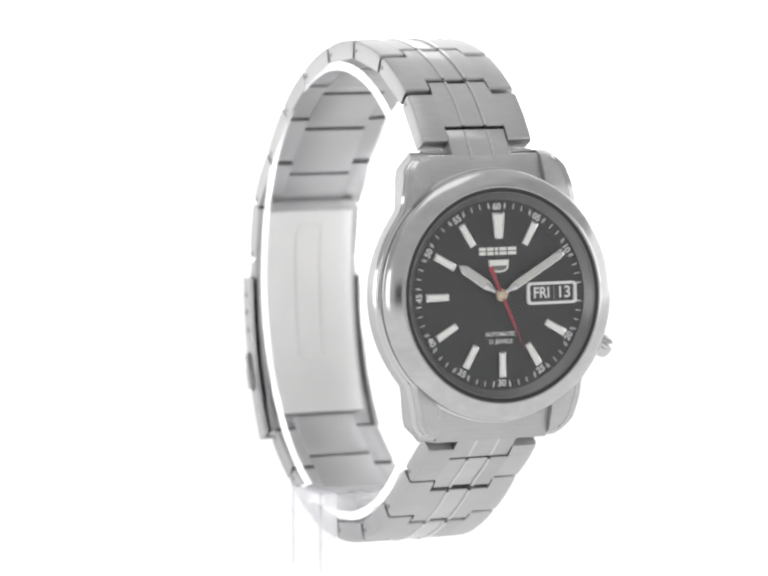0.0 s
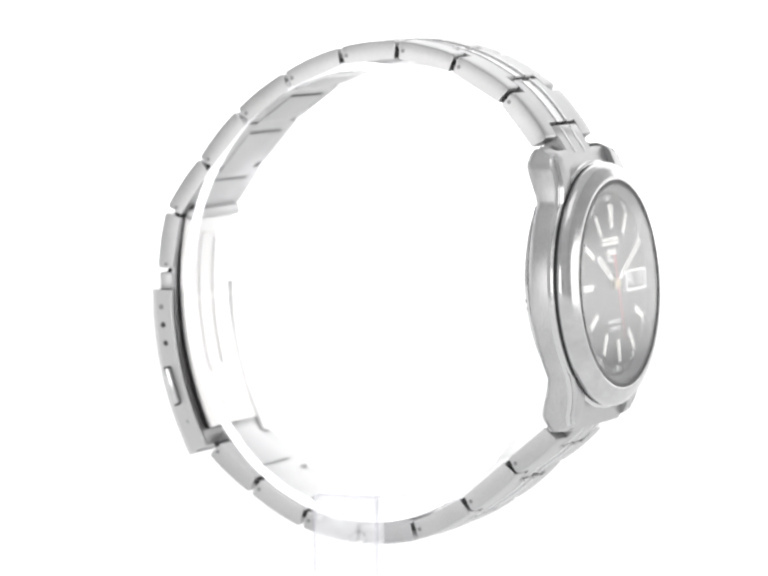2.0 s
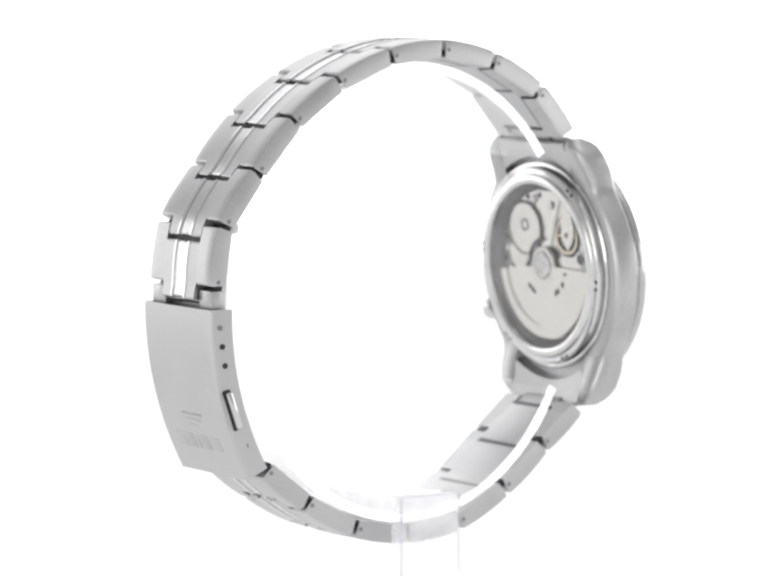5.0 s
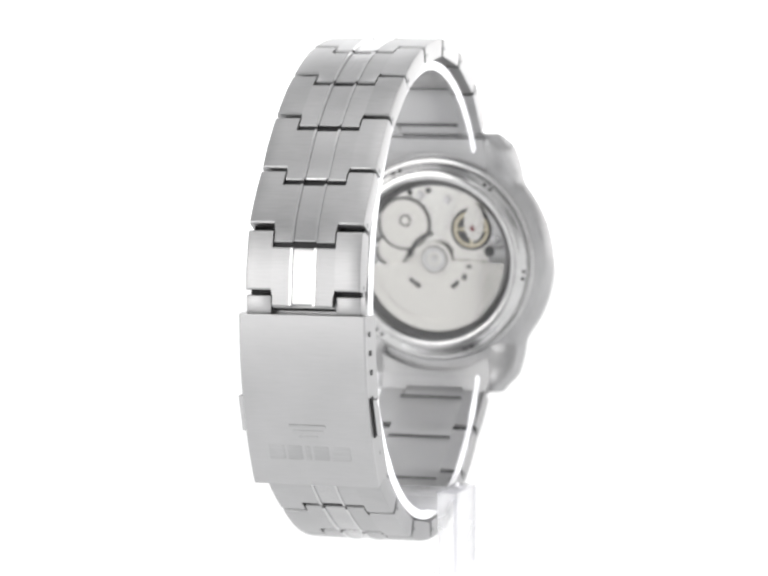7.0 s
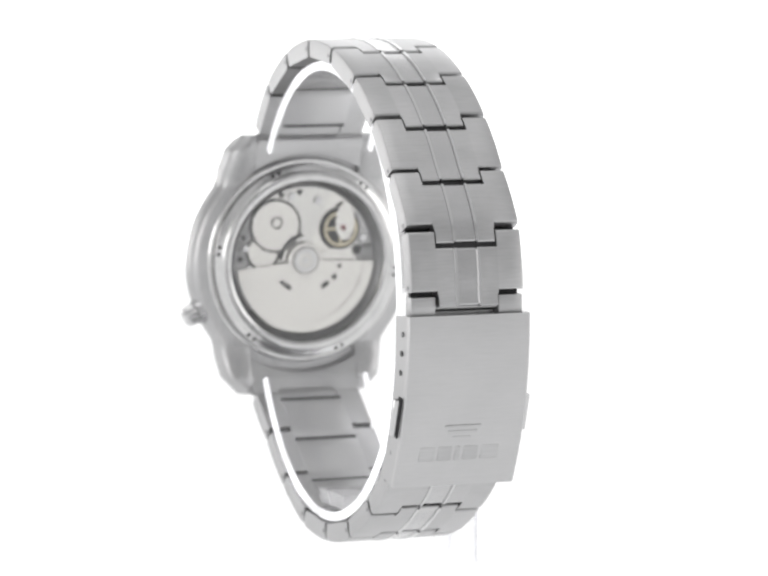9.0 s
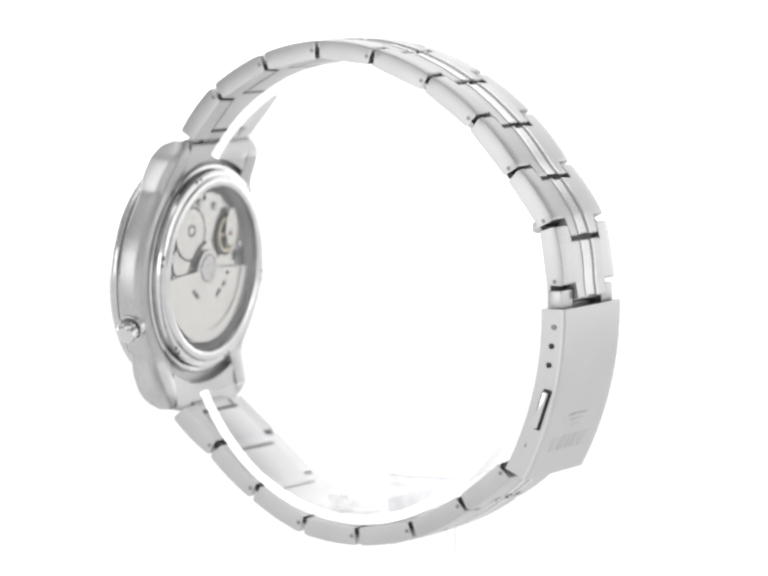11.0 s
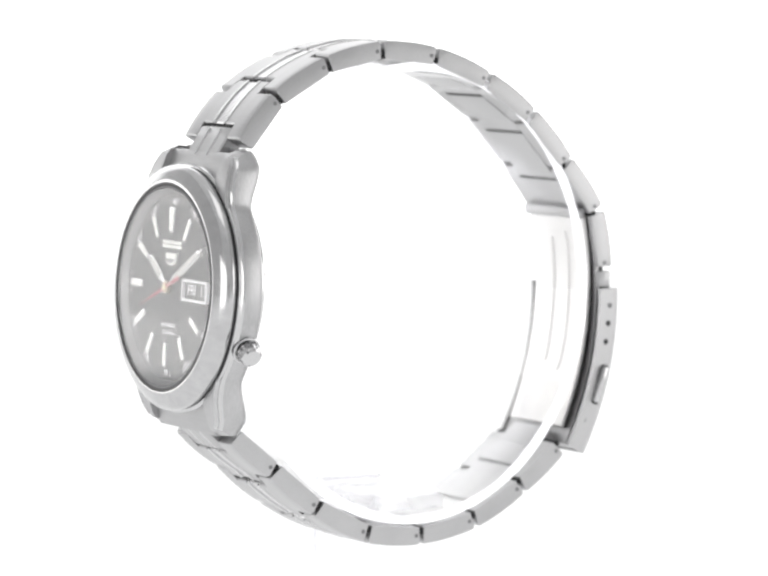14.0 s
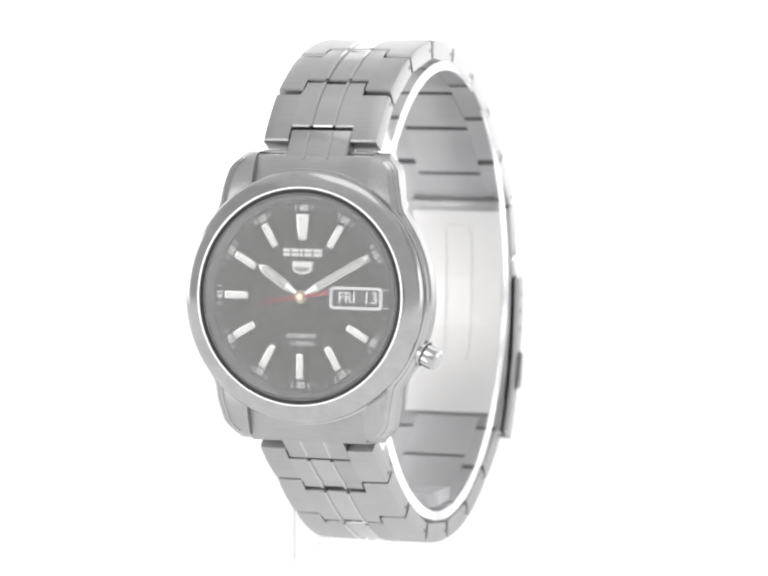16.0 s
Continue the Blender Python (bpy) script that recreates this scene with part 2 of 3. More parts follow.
def link_front(z):
    """Front of the end links, a little lower than the lugs beside them."""
    return -2.1 + 2.55 * smooth_step(11.0, 22.0, abs(z))


def build_case():
    shells, ridges, beads = [], [], []
    for s in (1, -1):
        sec = []
        for i in range(57):
            z = -21.4 + 42.8 * i / 56
            w, yf, yb = half_width(z), case_front(z), case_back(z)
            end = 1.0 - smooth_step(20.4, 21.4, abs(z))
            yb -= 0.5 * (1 - end)
            yf += 1.7 * (1 - end)
            x0 = 9.15
            pts = [(x0, yf), (max(w - 1.6, x0 + 0.05), yf), (max(w - 1.35, x0 + 0.1), yf + 0.08), (w - 0.6, yf + 0.42), (w - 0.45, yf + 0.55), (w, yf + 0.85),
                   (w, yb - 1.3), (w - 0.25, yb - 0.75), (w - 0.75, yb - 0.25), (w - 1.3, yb), (x0, yb)]
            sec.append([(s * x, y, z) for x, y in pts])
        shells.append(loft(sec))
        ridge = []
        for i in range(57):
            z = -21.0 + 42.0 * i / 56
            w, yf = half_width(z), case_front(z) + 1.7 * smooth_step(20.4, 21.4, abs(z))
            ridge.append([(s * x, y, z) for x, y in ((max(w - 1.32, 9.3), yf + 0.02), (w - 0.64, yf + 0.34), (w - 0.7, yf + 0.55), (max(w - 1.32, 9.3), yf + 0.25))])
        ridges.append(ridge)
        bead = []
        for i in range(57):
            z = -21.0 + 42.0 * i / 56
            w, yf = half_width(z), case_front(z) + 1.7 * smooth_step(20.4, 21.4, abs(z))
            bead.append([(s * x, y, z) for x, y in ((w - 0.56, yf + 0.38), (w - 0.4, yf + 0.4), (w - 0.16, yf + 0.6), (w + 0.03, yf + 0.86), (w - 0.35, yf + 0.9))])
        beads.append(bead)
    core = spin([(0, -1.2), (18.3, -1.2), (18.3, 1.7), (0, 1.7), (0, -1.2)], 96)
    case = part("case", join(core, *shells), STEEL_UP, watch, "brushed steel case with four lugs", HEAD)
    for bead in beads:
        part("polished_bead", loft(bead), POLISH, case, "", HEAD)
    for ridge in ridges:
        part("polished_ridge", loft(ridge), BEZEL, case, "", HEAD)
    # polished undersides of the four lugs
    for s in (1, -1):
        for v in (1, -1):
            under = []
            for i in range(15):
                z = 13.6 + 7.1 * i / 14
                w, yb = half_width(z) - 1.2, case_back(z) - 0.5 * smooth_step(20.4, 21.4, z)
                under.append([(s * x, y, v * z) for x, y in ((9.3, yb - 0.2), (9.3, yb + 0.04), (9.6, yb + 0.14), ((9.6 + w) / 2, yb + 0.24), (w - 0.3, yb + 0.14), (w, yb + 0.02), (w, yb - 0.2))])
            part("lug_underside", loft(under), STEEL_UP, case, "", HEAD)
    # bezel with a broad polished slope
    part("bezel", spin([(15.6, -4.2), (15.72, -4.78), (15.9, -4.86), (16.3, -4.83), (16.5, -4.72), (17.4, -4.38), (18.15, -3.9), (18.55, -3.45), (18.7, -3.0), (18.65, -2.55),
                        (18.5, -2.32), (17.9, -2.28), (17.2, -1.2), (15.6, -1.6), (15.6, -4.2)], 128), BEZEL, case, "polished steel bezel with light scratches and painted reflection mottling", HEAD, 50)
    part("gasket", spin([(15.3, -4.76), (15.42, -4.88), (15.8, -4.92), (15.94, -4.8), (15.94, -4.2), (15.3, -4.2), (15.3, -4.76)], 128), GASKET, case, "thin black ring round the glass", HEAD)
    part("glass_seat", spin([(15.02, -4.7), (15.1, -4.78), (15.24, -4.78), (15.32, -4.7), (15.32, -4.3), (15.02, -4.3), (15.02, -4.7)], 128), MID_STEEL, case, "", HEAD)
    g = part("crystal", spin([(0, -4.8), (14.95, -4.8), (15.02, -4.74), (15.02, -4.62), (0, -4.62), (0, -4.8)], 128), CRYSTAL, case, "flat clear glass", HEAD, 15)
    g.visible_shadow = False
    # ring between case band and bezel
    part("case_ring", spin([(18.4, -1.98), (18.75, -1.92), (18.95, -1.8), (19.0, -1.5), (18.1, -1.5), (18.1, -1.98), (18.4, -1.98)], 128), POLISH, case, "", HEAD)
    # dark ring added under the bezel lip, shade painted as a part
    part("groove_shade_ring", spin([(17.6, -2.3), (18.42, -2.3), (18.42, -1.9), (17.6, -1.9), (17.6, -2.3)], 128), DARK_GAP, case, "", HEAD)
    # crown
    ang = radians(-24)
    m = HEAD @ Matrix.Translation((19.5 * math.cos(ang), 0.4, 19.5 * math.sin(ang))) @ Matrix.Rotation(-ang, 4, "Y") @ Matrix.Rotation(radians(-90), 4, "Z")
    n = 32
    prof = [(0, 2.45), (1.2, 2.4), (1.55, 2.1), (1.7, 1.65), (1.7, 0.3), (1.1, 0.0), (1.1, -1.0), (0, -1.0)]
    bm = spin(prof, n)
    for v in bm.verts:
        if 0.2 < v.co.y < 1.7:
            k = round(math.atan2(v.co.z, v.co.x) / (2 * math.pi) * n)
            if k % 2:
                v.co.x *= 0.93
                v.co.z *= 0.93
    part("crown", bm, POLISH, case, "small fluted steel crown", m, 25)
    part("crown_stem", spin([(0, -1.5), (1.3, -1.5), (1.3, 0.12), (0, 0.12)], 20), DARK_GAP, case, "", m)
    part("crown_recess", spin([(1.9, 0.2), (2.15, 0.15), (2.15, -0.8), (1.9, -0.8), (1.9, 0.2)], 32), POLISH, case, "", m)
    # caseback
    part("caseback", spin([(13.3, 4.1), (13.42, 4.4), (13.7, 4.58), (14.1, 4.62), (14.7, 4.5), (14.9, 4.25), (15.1, 4.15), (15.7, 4.1), (16.0, 3.9), (16.1, 3.5),
                           (15.8, 3.3), (15.8, 3.0), (16.7, 2.95), (16.95, 2.75), (16.95, 1.6), (13.3, 1.6), (13.3, 4.1)], 128),
         BACK_STEEL, case, "polished screw-down case back ring", BACK, 30)
    # notches are dark flush blocks, their shade given by colour
    for i in range(6):
        for d in (-2.2, 2.2):
            b = box_bm(-0.32, 0.32, 3.6, 4.13, 15.2, 15.85, 0.08)
            part("notch_shade", b, DARK_GAP, case, "", BACK @ Matrix.Rotation(radians(60 * i + 22 + d), 4, "Y"))
    g = part("back_glass", spin([(0, 4.35), (13.35, 4.35), (13.35, 3.9), (0, 3.9), (0, 4.35)], 96), CRYSTAL, case, "clear display window", BACK, 15)
    g.visible_shadow = False
    # end links between the lugs, hugging the bezel
    for s in (1, -1):
        sec = []
        for i in range(25):
            x = -9.12 + 18.24 * i / 24
            z0 = math.sqrt(18.15 ** 2 - x * x)
            z1 = 20.9 if s > 0 else 21.6
            yf0, yf1 = link_front(z0) - 0.12, link_front(z1) + 0.15
            ym = link_front((z0 + z1) / 2) + 0.02
            pts = [(yf0 + 0.2, z0), (yf0, z0 + 0.15), (ym, (z0 + z1) / 2), (yf1, z1 - 0.25), (yf1 + 0.25, z1), (4.3, z1), (4.5, z1 - 0.3), (3.2, z0)]
            sec.append([(x, y, s * z) for y, z in pts])
        e = part("end_link", loft(sec), STEEL, watch, "curved steel end link between two lugs", HEAD)
        # centre tongue that reaches into the first bracelet link
        front = [(0.45, 20.4), (0.75, 21.0), (1.25, 21.9), (1.85, 22.86), (2.72, 24.45), (2.95, 24.62)] if s > 0 else \
            [(0.45, 20.4), (0.8, 20.9), (2.0, 21.9), (3.3, 22.97), (4.75, 24.15), (5.0, 24.3)]
        back = [(3.3, 20.3), (3.6, 20.6), (3.9, 21.2), (4.3, 21.6), (4.9, 22.8), (5.1, 23.0)] if s > 0 else \
            [(3.3, 20.2), (3.6, 20.4), (4.2, 20.6), (5.0, 20.9), (6.2, 21.7), (6.4, 21.9)]
        sec = []
        for (yf, zf), (yb, zb) in zip(front, back):
            sec.append([(4.85, yb, s * zb), (4.85, yf + 0.25, s * zf), (4.6, yf, s * zf), (-4.6, yf, s * zf), (-4.85, yf + 0.25, s * zf), (-4.85, yb, s * zb)])
        part("tongue", loft(sec), STEEL, e, "", HEAD)
        for dx in (-1.85, 1.85):
            sec = [[(dx - 0.27, yf + 0.15, s * zf), (dx - 0.17, yf - 0.1, s * zf), (dx + 0.17, yf - 0.1, s * zf), (dx + 0.27, yf + 0.15, s * zf)] for yf, zf in front[:5]]
            part("bright_line", loft(sec), POLISH, e, "", HEAD)
        part("spring_bar", box_bm(-9.2, 9.2, 2.7, 3.4, s * 21.3 - 0.35, s * 21.3 + 0.35, 0.25), STEEL, e, "", HEAD)
    return case


case = build_case()


def ray_bar(angle, r0, r1, w0, w1, y0, y1, bevel):
    a = radians(angle)
    bm = plate([(-w0 / 2, r0), (w0 / 2, r0), (w1 / 2, r1), (-w1 / 2, r1)], y0, y1, bevel)
    bm.transform(Matrix.Rotation(a, 4, "Y"))
    return bm


def build_dial():
    dial = part("dial", spin([(0, -3.5), (14.6, -3.5), (14.6, -2.9), (0, -2.9), (0, -3.5)], 96), DIAL_BLACK, watch, "black dial with pale baton markers", HEAD, 15)
    part("flange", spin([(14.1, -3.56), (15.05, -4.55), (15.5, -4.55), (15.5, -3.4), (14.1, -3.4), (14.1, -3.56)], 96), RING_GREY, dial, "dark grey sloping ring", HEAD)
    for h in range(12):
        if h == 3:
            continue
        a = 30 * h
        if h == 0:
            b, lum = ray_bar(a, 8.3, 12.2, 1.35, 2.2, -4.0, -3.5, 0.12), ray_bar(a, 8.6, 11.9, 0.85, 1.6, -4.06, -3.98, 0.0)
        else:
            b, lum = ray_bar(a, 8.4, 12.2, 1.15, 1.25, -4.0, -3.5, 0.12), ray_bar(a, 8.7, 11.9, 0.7, 0.8, -4.06, -3.98, 0.0)
        mk = part("hour_marker", b, POLISH, dial, "", HEAD)
        part("luminous_fill", lum, LUME, mk, "", HEAD)
    for h in range(12):
        a = radians(30 * h)
        if h != 3:
            txt = "%02d" % (5 * h) if h else "60"
            m = HEAD @ Matrix.Rotation(a, 4, "Y") @ Matrix.Translation((0, -3.53, 13.05))
            if 3 < h < 9:
                m = m @ Matrix.Rotation(math.pi, 4, "Y")
            lettering(txt, 1.35, TRACK, dial, m, "numeral", bold=0.035)
    ticks = []
    for i in range(60):
        if i % 5 == 0:
            for d in (-9, 9) if i % 15 == 0 else (-8, 8):
                ticks.append(ray_bar(6 * i + d * 0.62, 12.75, 13.5, 0.11, 0.11, -3.53, -3.45, 0))
        else:
            ticks.append(ray_bar(6 * i, 12.9, 13.7, 0.12, 0.12, -3.53, -3.45, 0))
    part("minute_track", join(*ticks), TRACK, dial, "fine grey minute marks", HEAD)
    # day and date window
    def rounded(x0, x1, z0, z1, r, n=5):
        pts = []
        for cx, cz, a0 in ((x1 - r, z1 - r, 0), (x0 + r, z1 - r, 90), (x0 + r, z0 + r, 180), (x1 - r, z0 + r, 270)):
            pts += [(cx + r * math.cos(radians(a0 + 90 * i / n)), cz + r * math.sin(radians(a0 + 90 * i / n))) for i in range(n + 1)]
        return pts
    outer, inner = rounded(4.45, 12.65, -1.66, 1.66, 0.6), rounded(4.85, 12.25, -1.25, 1.25, 0.35)
    bm = bmesh.new()
    rings = [[bm.verts.new((x, y, z)) for x, z in o] for o, y in ((outer, -3.45), (outer, -4.0), (inner, -4.05), (inner, -3.45))]
    n = len(outer)
    for a, b in zip(rings, rings[1:] + rings[:1]):
        for i in range(n):
            bm.faces.new((a[i], a[(i + 1) % n], b[(i + 1) % n], b[i]))
    w = part("calendar_frame", bm, PRINT, dial, "pale frame of the day and date window", HEAD)
    part("day_disc", plate([(4.85, -1.25), (9.0, -1.25), (9.0, 1.25), (4.85, 1.25)], -3.54, -3.4), DISC_DARK, w, "", HEAD)
    part("date_disc", plate([(9.15, -1.25), (12.25, -1.25), (12.25, 1.25), (9.15, 1.25)], -3.54, -3.4), DISC_DARK, w, "", HEAD)
    part("divider", plate([(9.0, -1.2), (9.15, -1.2), (9.15, 1.2), (9.0, 1.2)], -3.6, -3.4), RING_GREY, w, "", HEAD)
    lettering("FRI", 2.3, PRINT, w, HEAD @ Matrix.Translation((7.0, -3.56, 0)) @ Matrix.Diagonal((0.92, 1, 1, 1)), "day_word", bold=0.03)
    lettering("13", 2.4, PRINT, w, HEAD @ Matrix.Translation((10.7, -3.56, 0)) @ Matrix.Diagonal((1.0, 1, 1, 1)), "date_number", bold=0.04)
    # maker's mark as plain bars, a shield below it
    bars = []
    x = -3.1
    for wdt in (1.05, 1.05, 0.5, 1.15, 1.35):
        for z in (5.92, 6.56):
            bars.append(plate([(x, z), (x + wdt, z), (x + wdt, z + 0.5), (x, z + 0.5)], -3.68, -3.45, 0.03))
        x += wdt + 0.24
    part("maker_mark", join(*bars), LUME, dial, "row of pale applied bars", HEAD)
    sh = [(-1.65, 5.2), (1.65, 5.2), (1.5, 3.9), (0.9, 3.45), (0, 3.3), (-0.9, 3.45), (-1.5, 3.9)]
    part("shield_emblem", plate(sh, -3.85, -3.45, 0.12), LUME, dial, "pale applied shield", HEAD)
    part("shield_inset", plate([(-1.25, 4.35), (1.25, 4.35), (1.15, 3.98), (0.7, 3.7), (0, 3.6), (-0.7, 3.7), (-1.15, 3.98)], -3.9, -3.8), RING_GREY, dial, "", HEAD)
    lettering("AUTOMATIC", 0.85, TRACK, dial, HEAD @ Matrix.Translation((0, -3.53, -5.8)), "caption", bold=0.015)
    lettering("21 JEWELS", 0.85, TRACK, dial, HEAD @ Matrix.Translation((0, -3.53, -6.9)), "caption", bold=0.015)
    return dial


dial = build_dial()


def build_hands_set():
    def hand_bm(length, base, wide, y, tail):
        return plate([(-base / 2, -tail), (base / 2, -tail), (base / 2, 1.5), (wide / 2, 2.6), (wide / 2, length - 1.1), (0, length), (-wide / 2, length - 1.1), (-wide / 2, 2.6), (-base / 2, 1.5)], y - 0.16, y, 0.06)

    def fill_bm(length, wide, y):
        return plate([(-wide / 2, 2.9), (wide / 2, 2.9), (wide / 2, length - 1.35), (0, length - 0.5), (-wide / 2, length - 1.35)], y - 0.2, y - 0.1)

    for name, ln, base, wide, y, ang in (("hour_pointer", 8.2, 0.7, 1.5, -4.0, 304), ("minute_pointer", 12.3, 0.6, 1.3, -4.22, 60)):
        m = HEAD @ Matrix.Rotation(radians(ang), 4, "Y")
        p = part(name, hand_bm(ln, base, wide, y, 0.6), POLISH, watch, "pointed steel pointer with pale luminous fill", m)
        part("luminous_fill", fill_bm(ln, wide - 0.4, y), HAND_FILL, p, "", m)
    part("centre_cap", spin([(0, -4.75), (0.5, -4.72), (0.62, -4.58), (0.9, -4.5), (0.95, -3.9), (0, -3.9)], 32), BRASS_PALE, watch, "small round brassy cap", HEAD)
    s = part("second_pointer", join(plate([(-0.2, -4.2), (0.2, -4.2), (0.25, 0.0), (0.2, 4.5), (0.06, 6.2), (0.02, 8.8), (-0.02, 8.8), (-0.06, 6.2), (-0.2, 4.5), (-0.25, 0.0)], -4.56, -4.46, 0.0),
                                    plate([(-0.4, -4.6), (0.4, -4.6), (0.25, -2.4), (-0.25, -2.4)], -4.57, -4.45, 0.0),
                                    spin([(0, -4.6), (0.7, -4.6), (0.7, -4.44), (0, -4.44)], 24)), RED, watch, "slim red second pointer")
    return s


second = build_hands_set()


def build_movement():
    mv = part("movement", spin([(0, 2.1), (12.3, 2.1), (12.5, 1.9), (12.5, 1.0), (0, 1.0), (0, 2.1)], 80), NICKEL, watch, "automatic movement behind the display window", BACK)
    part("movement_ring", spin([(12.2, 2.5), (12.5, 2.9), (13.3, 3.7), (13.35, 1.8), (12.2, 1.8), (12.2, 2.5)], 80), MID_STEEL, mv, "grey sloping ring", BACK)

    def at(x, z):
        return BACK @ Matrix.Translation((x, 0, z))

    def sector(r0, r1, a0, a1, y0, y1, n=24):
        pts = [(r1 * math.cos(radians(a0 + (a1 - a0) * i / n)), r1 * math.sin(radians(a0 + (a1 - a0) * i / n))) for i in range(n + 1)]
        pts += [(r0 * math.cos(radians(a1 + (a0 - a1) * i / n)), r0 * math.sin(radians(a1 + (a0 - a1) * i / n))) for i in range(n + 1)]
        return plate(pts, y0, y1)

    def disc(r, y0, y1, n=40):
        return spin([(0, y1), (r - 0.15, y1), (r, y1 - 0.15), (r, y0), (0, y0)], n)

    def ring(r0, r1, y0, y1):
        return spin([(r0, y1), (r1, y1), (r1, y0), (r0, y0), (r0, y1)], 40)
    # bridges, seen from behind (x runs the other way there)
    part("bridge", sector(3.0, 12.1, -3, 58, 2.05, 2.4), NICKEL, mv, "pale nickel bridge", BACK)
    part("bridge", sector(3.0, 12.1, 60, 112, 2.05, 2.35), NICKEL_DULL, mv, "pale nickel bridge", BACK)
    part("bridge", sector(3.0, 12.1, 160, 184, 2.05, 2.4), NICKEL, mv, "pale nickel bridge", BACK)
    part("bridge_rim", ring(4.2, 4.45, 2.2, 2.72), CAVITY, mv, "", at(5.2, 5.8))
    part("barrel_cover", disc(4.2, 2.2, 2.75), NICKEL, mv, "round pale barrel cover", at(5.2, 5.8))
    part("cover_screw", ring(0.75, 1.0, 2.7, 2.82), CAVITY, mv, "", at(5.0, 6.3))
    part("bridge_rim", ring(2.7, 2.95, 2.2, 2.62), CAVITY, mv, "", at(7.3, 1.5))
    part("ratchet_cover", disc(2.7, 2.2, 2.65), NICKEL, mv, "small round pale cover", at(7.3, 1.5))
    part("crescent", sector(3.9, 4.5, 2, 84, 2.3, 2.82), CAVITY, mv, "dark curved bar in place of a slot", BACK)
    # balance over a dark disc whose colour holds its pocket's shade
    part("balance_shade_disc", disc(3.6, 2.05, 2.42), CAVITY, mv, "", at(-6.3, 5.0))
    bal = part("balance_wheel", ring(2.5, 2.95, 2.5, 2.75), BRASS_PALE, mv, "thin pale balance wheel", at(-6.3, 5.0))
    part("spoke", join(box_bm(-2.6, 2.6, 2.5, 2.7, -0.2, 0.2), box_bm(-0.2, 0.2, 2.5, 2.7, -2.6, 2.6)), BRASS_PALE, bal, "", at(-6.3, 5.0))
    part("balance_bridge", plate([(1.7 * math.cos(2 * math.pi * i / 28) - 6.9, 3.1 * math.sin(2 * math.pi * i / 28) + 6.2) for i in range(28)], 2.75, 3.0, 0.1), NICKEL, mv, "", BACK)
    part("balance_jewel", disc(0.55, 2.95, 3.06, 20), JEWEL, mv, "", at(-6.6, 5.2))
    part("escape_shade_disc", disc(1.0, 2.3, 2.46, 24), CAVITY, mv, "", at(-9.3, 1.4))
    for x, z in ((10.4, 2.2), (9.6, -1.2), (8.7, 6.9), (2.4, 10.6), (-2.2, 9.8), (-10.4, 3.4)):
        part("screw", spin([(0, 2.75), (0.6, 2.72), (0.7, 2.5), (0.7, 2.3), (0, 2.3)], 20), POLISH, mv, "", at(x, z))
    # holes drawn as small discs, shade by colour alone
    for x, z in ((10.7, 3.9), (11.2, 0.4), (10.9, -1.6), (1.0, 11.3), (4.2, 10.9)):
        part("hole_shade_disc", disc(0.55, 2.3, 2.46, 16), CAVITY, mv, "", at(x, z))
    # rotor: a heavy half disc on a bearing
    rot = part("rotor", join(sector(1.0, 11.9, 182, 354, 2.85, 3.15, 40), sector(10.2, 12.0, 182, 354, 2.75, 3.3, 40)), NICKEL, mv, "pale half-round winding rotor", BACK)
    part("rotor_neck", spin([(0, 3.2), (2.9, 3.2), (3.0, 3.1), (3.0, 2.7), (0, 2.7)], 48), NICKEL, rot, "", BACK)
    part("bearing", spin([(1.3, 3.35), (1.9, 3.35), (2.0, 3.2), (1.2, 3.2), (1.3, 3.35)], 40), POLISH, rot, "", BACK)
    part("bearing_groove", ring(2.15, 2.35, 3.1, 3.23), MID_STEEL, rot, "", BACK)
    part("bearing_screw", spin([(0, 3.42), (0.55, 3.4), (0.7, 3.2), (0, 3.2)], 24), POLISH, rot, "", BACK)
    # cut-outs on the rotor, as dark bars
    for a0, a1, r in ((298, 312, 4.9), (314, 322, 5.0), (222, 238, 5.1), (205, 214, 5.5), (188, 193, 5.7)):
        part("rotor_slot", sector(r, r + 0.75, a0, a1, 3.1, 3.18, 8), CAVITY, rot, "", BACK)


build_movement()


# ---- bracelet ----
LINK_W, LINK_T = 9.0, 1.28          # half width, half thickness
TONGUE_W, TONGUE_L = 4.95, 2.15     # half width and reach of the middle tongue


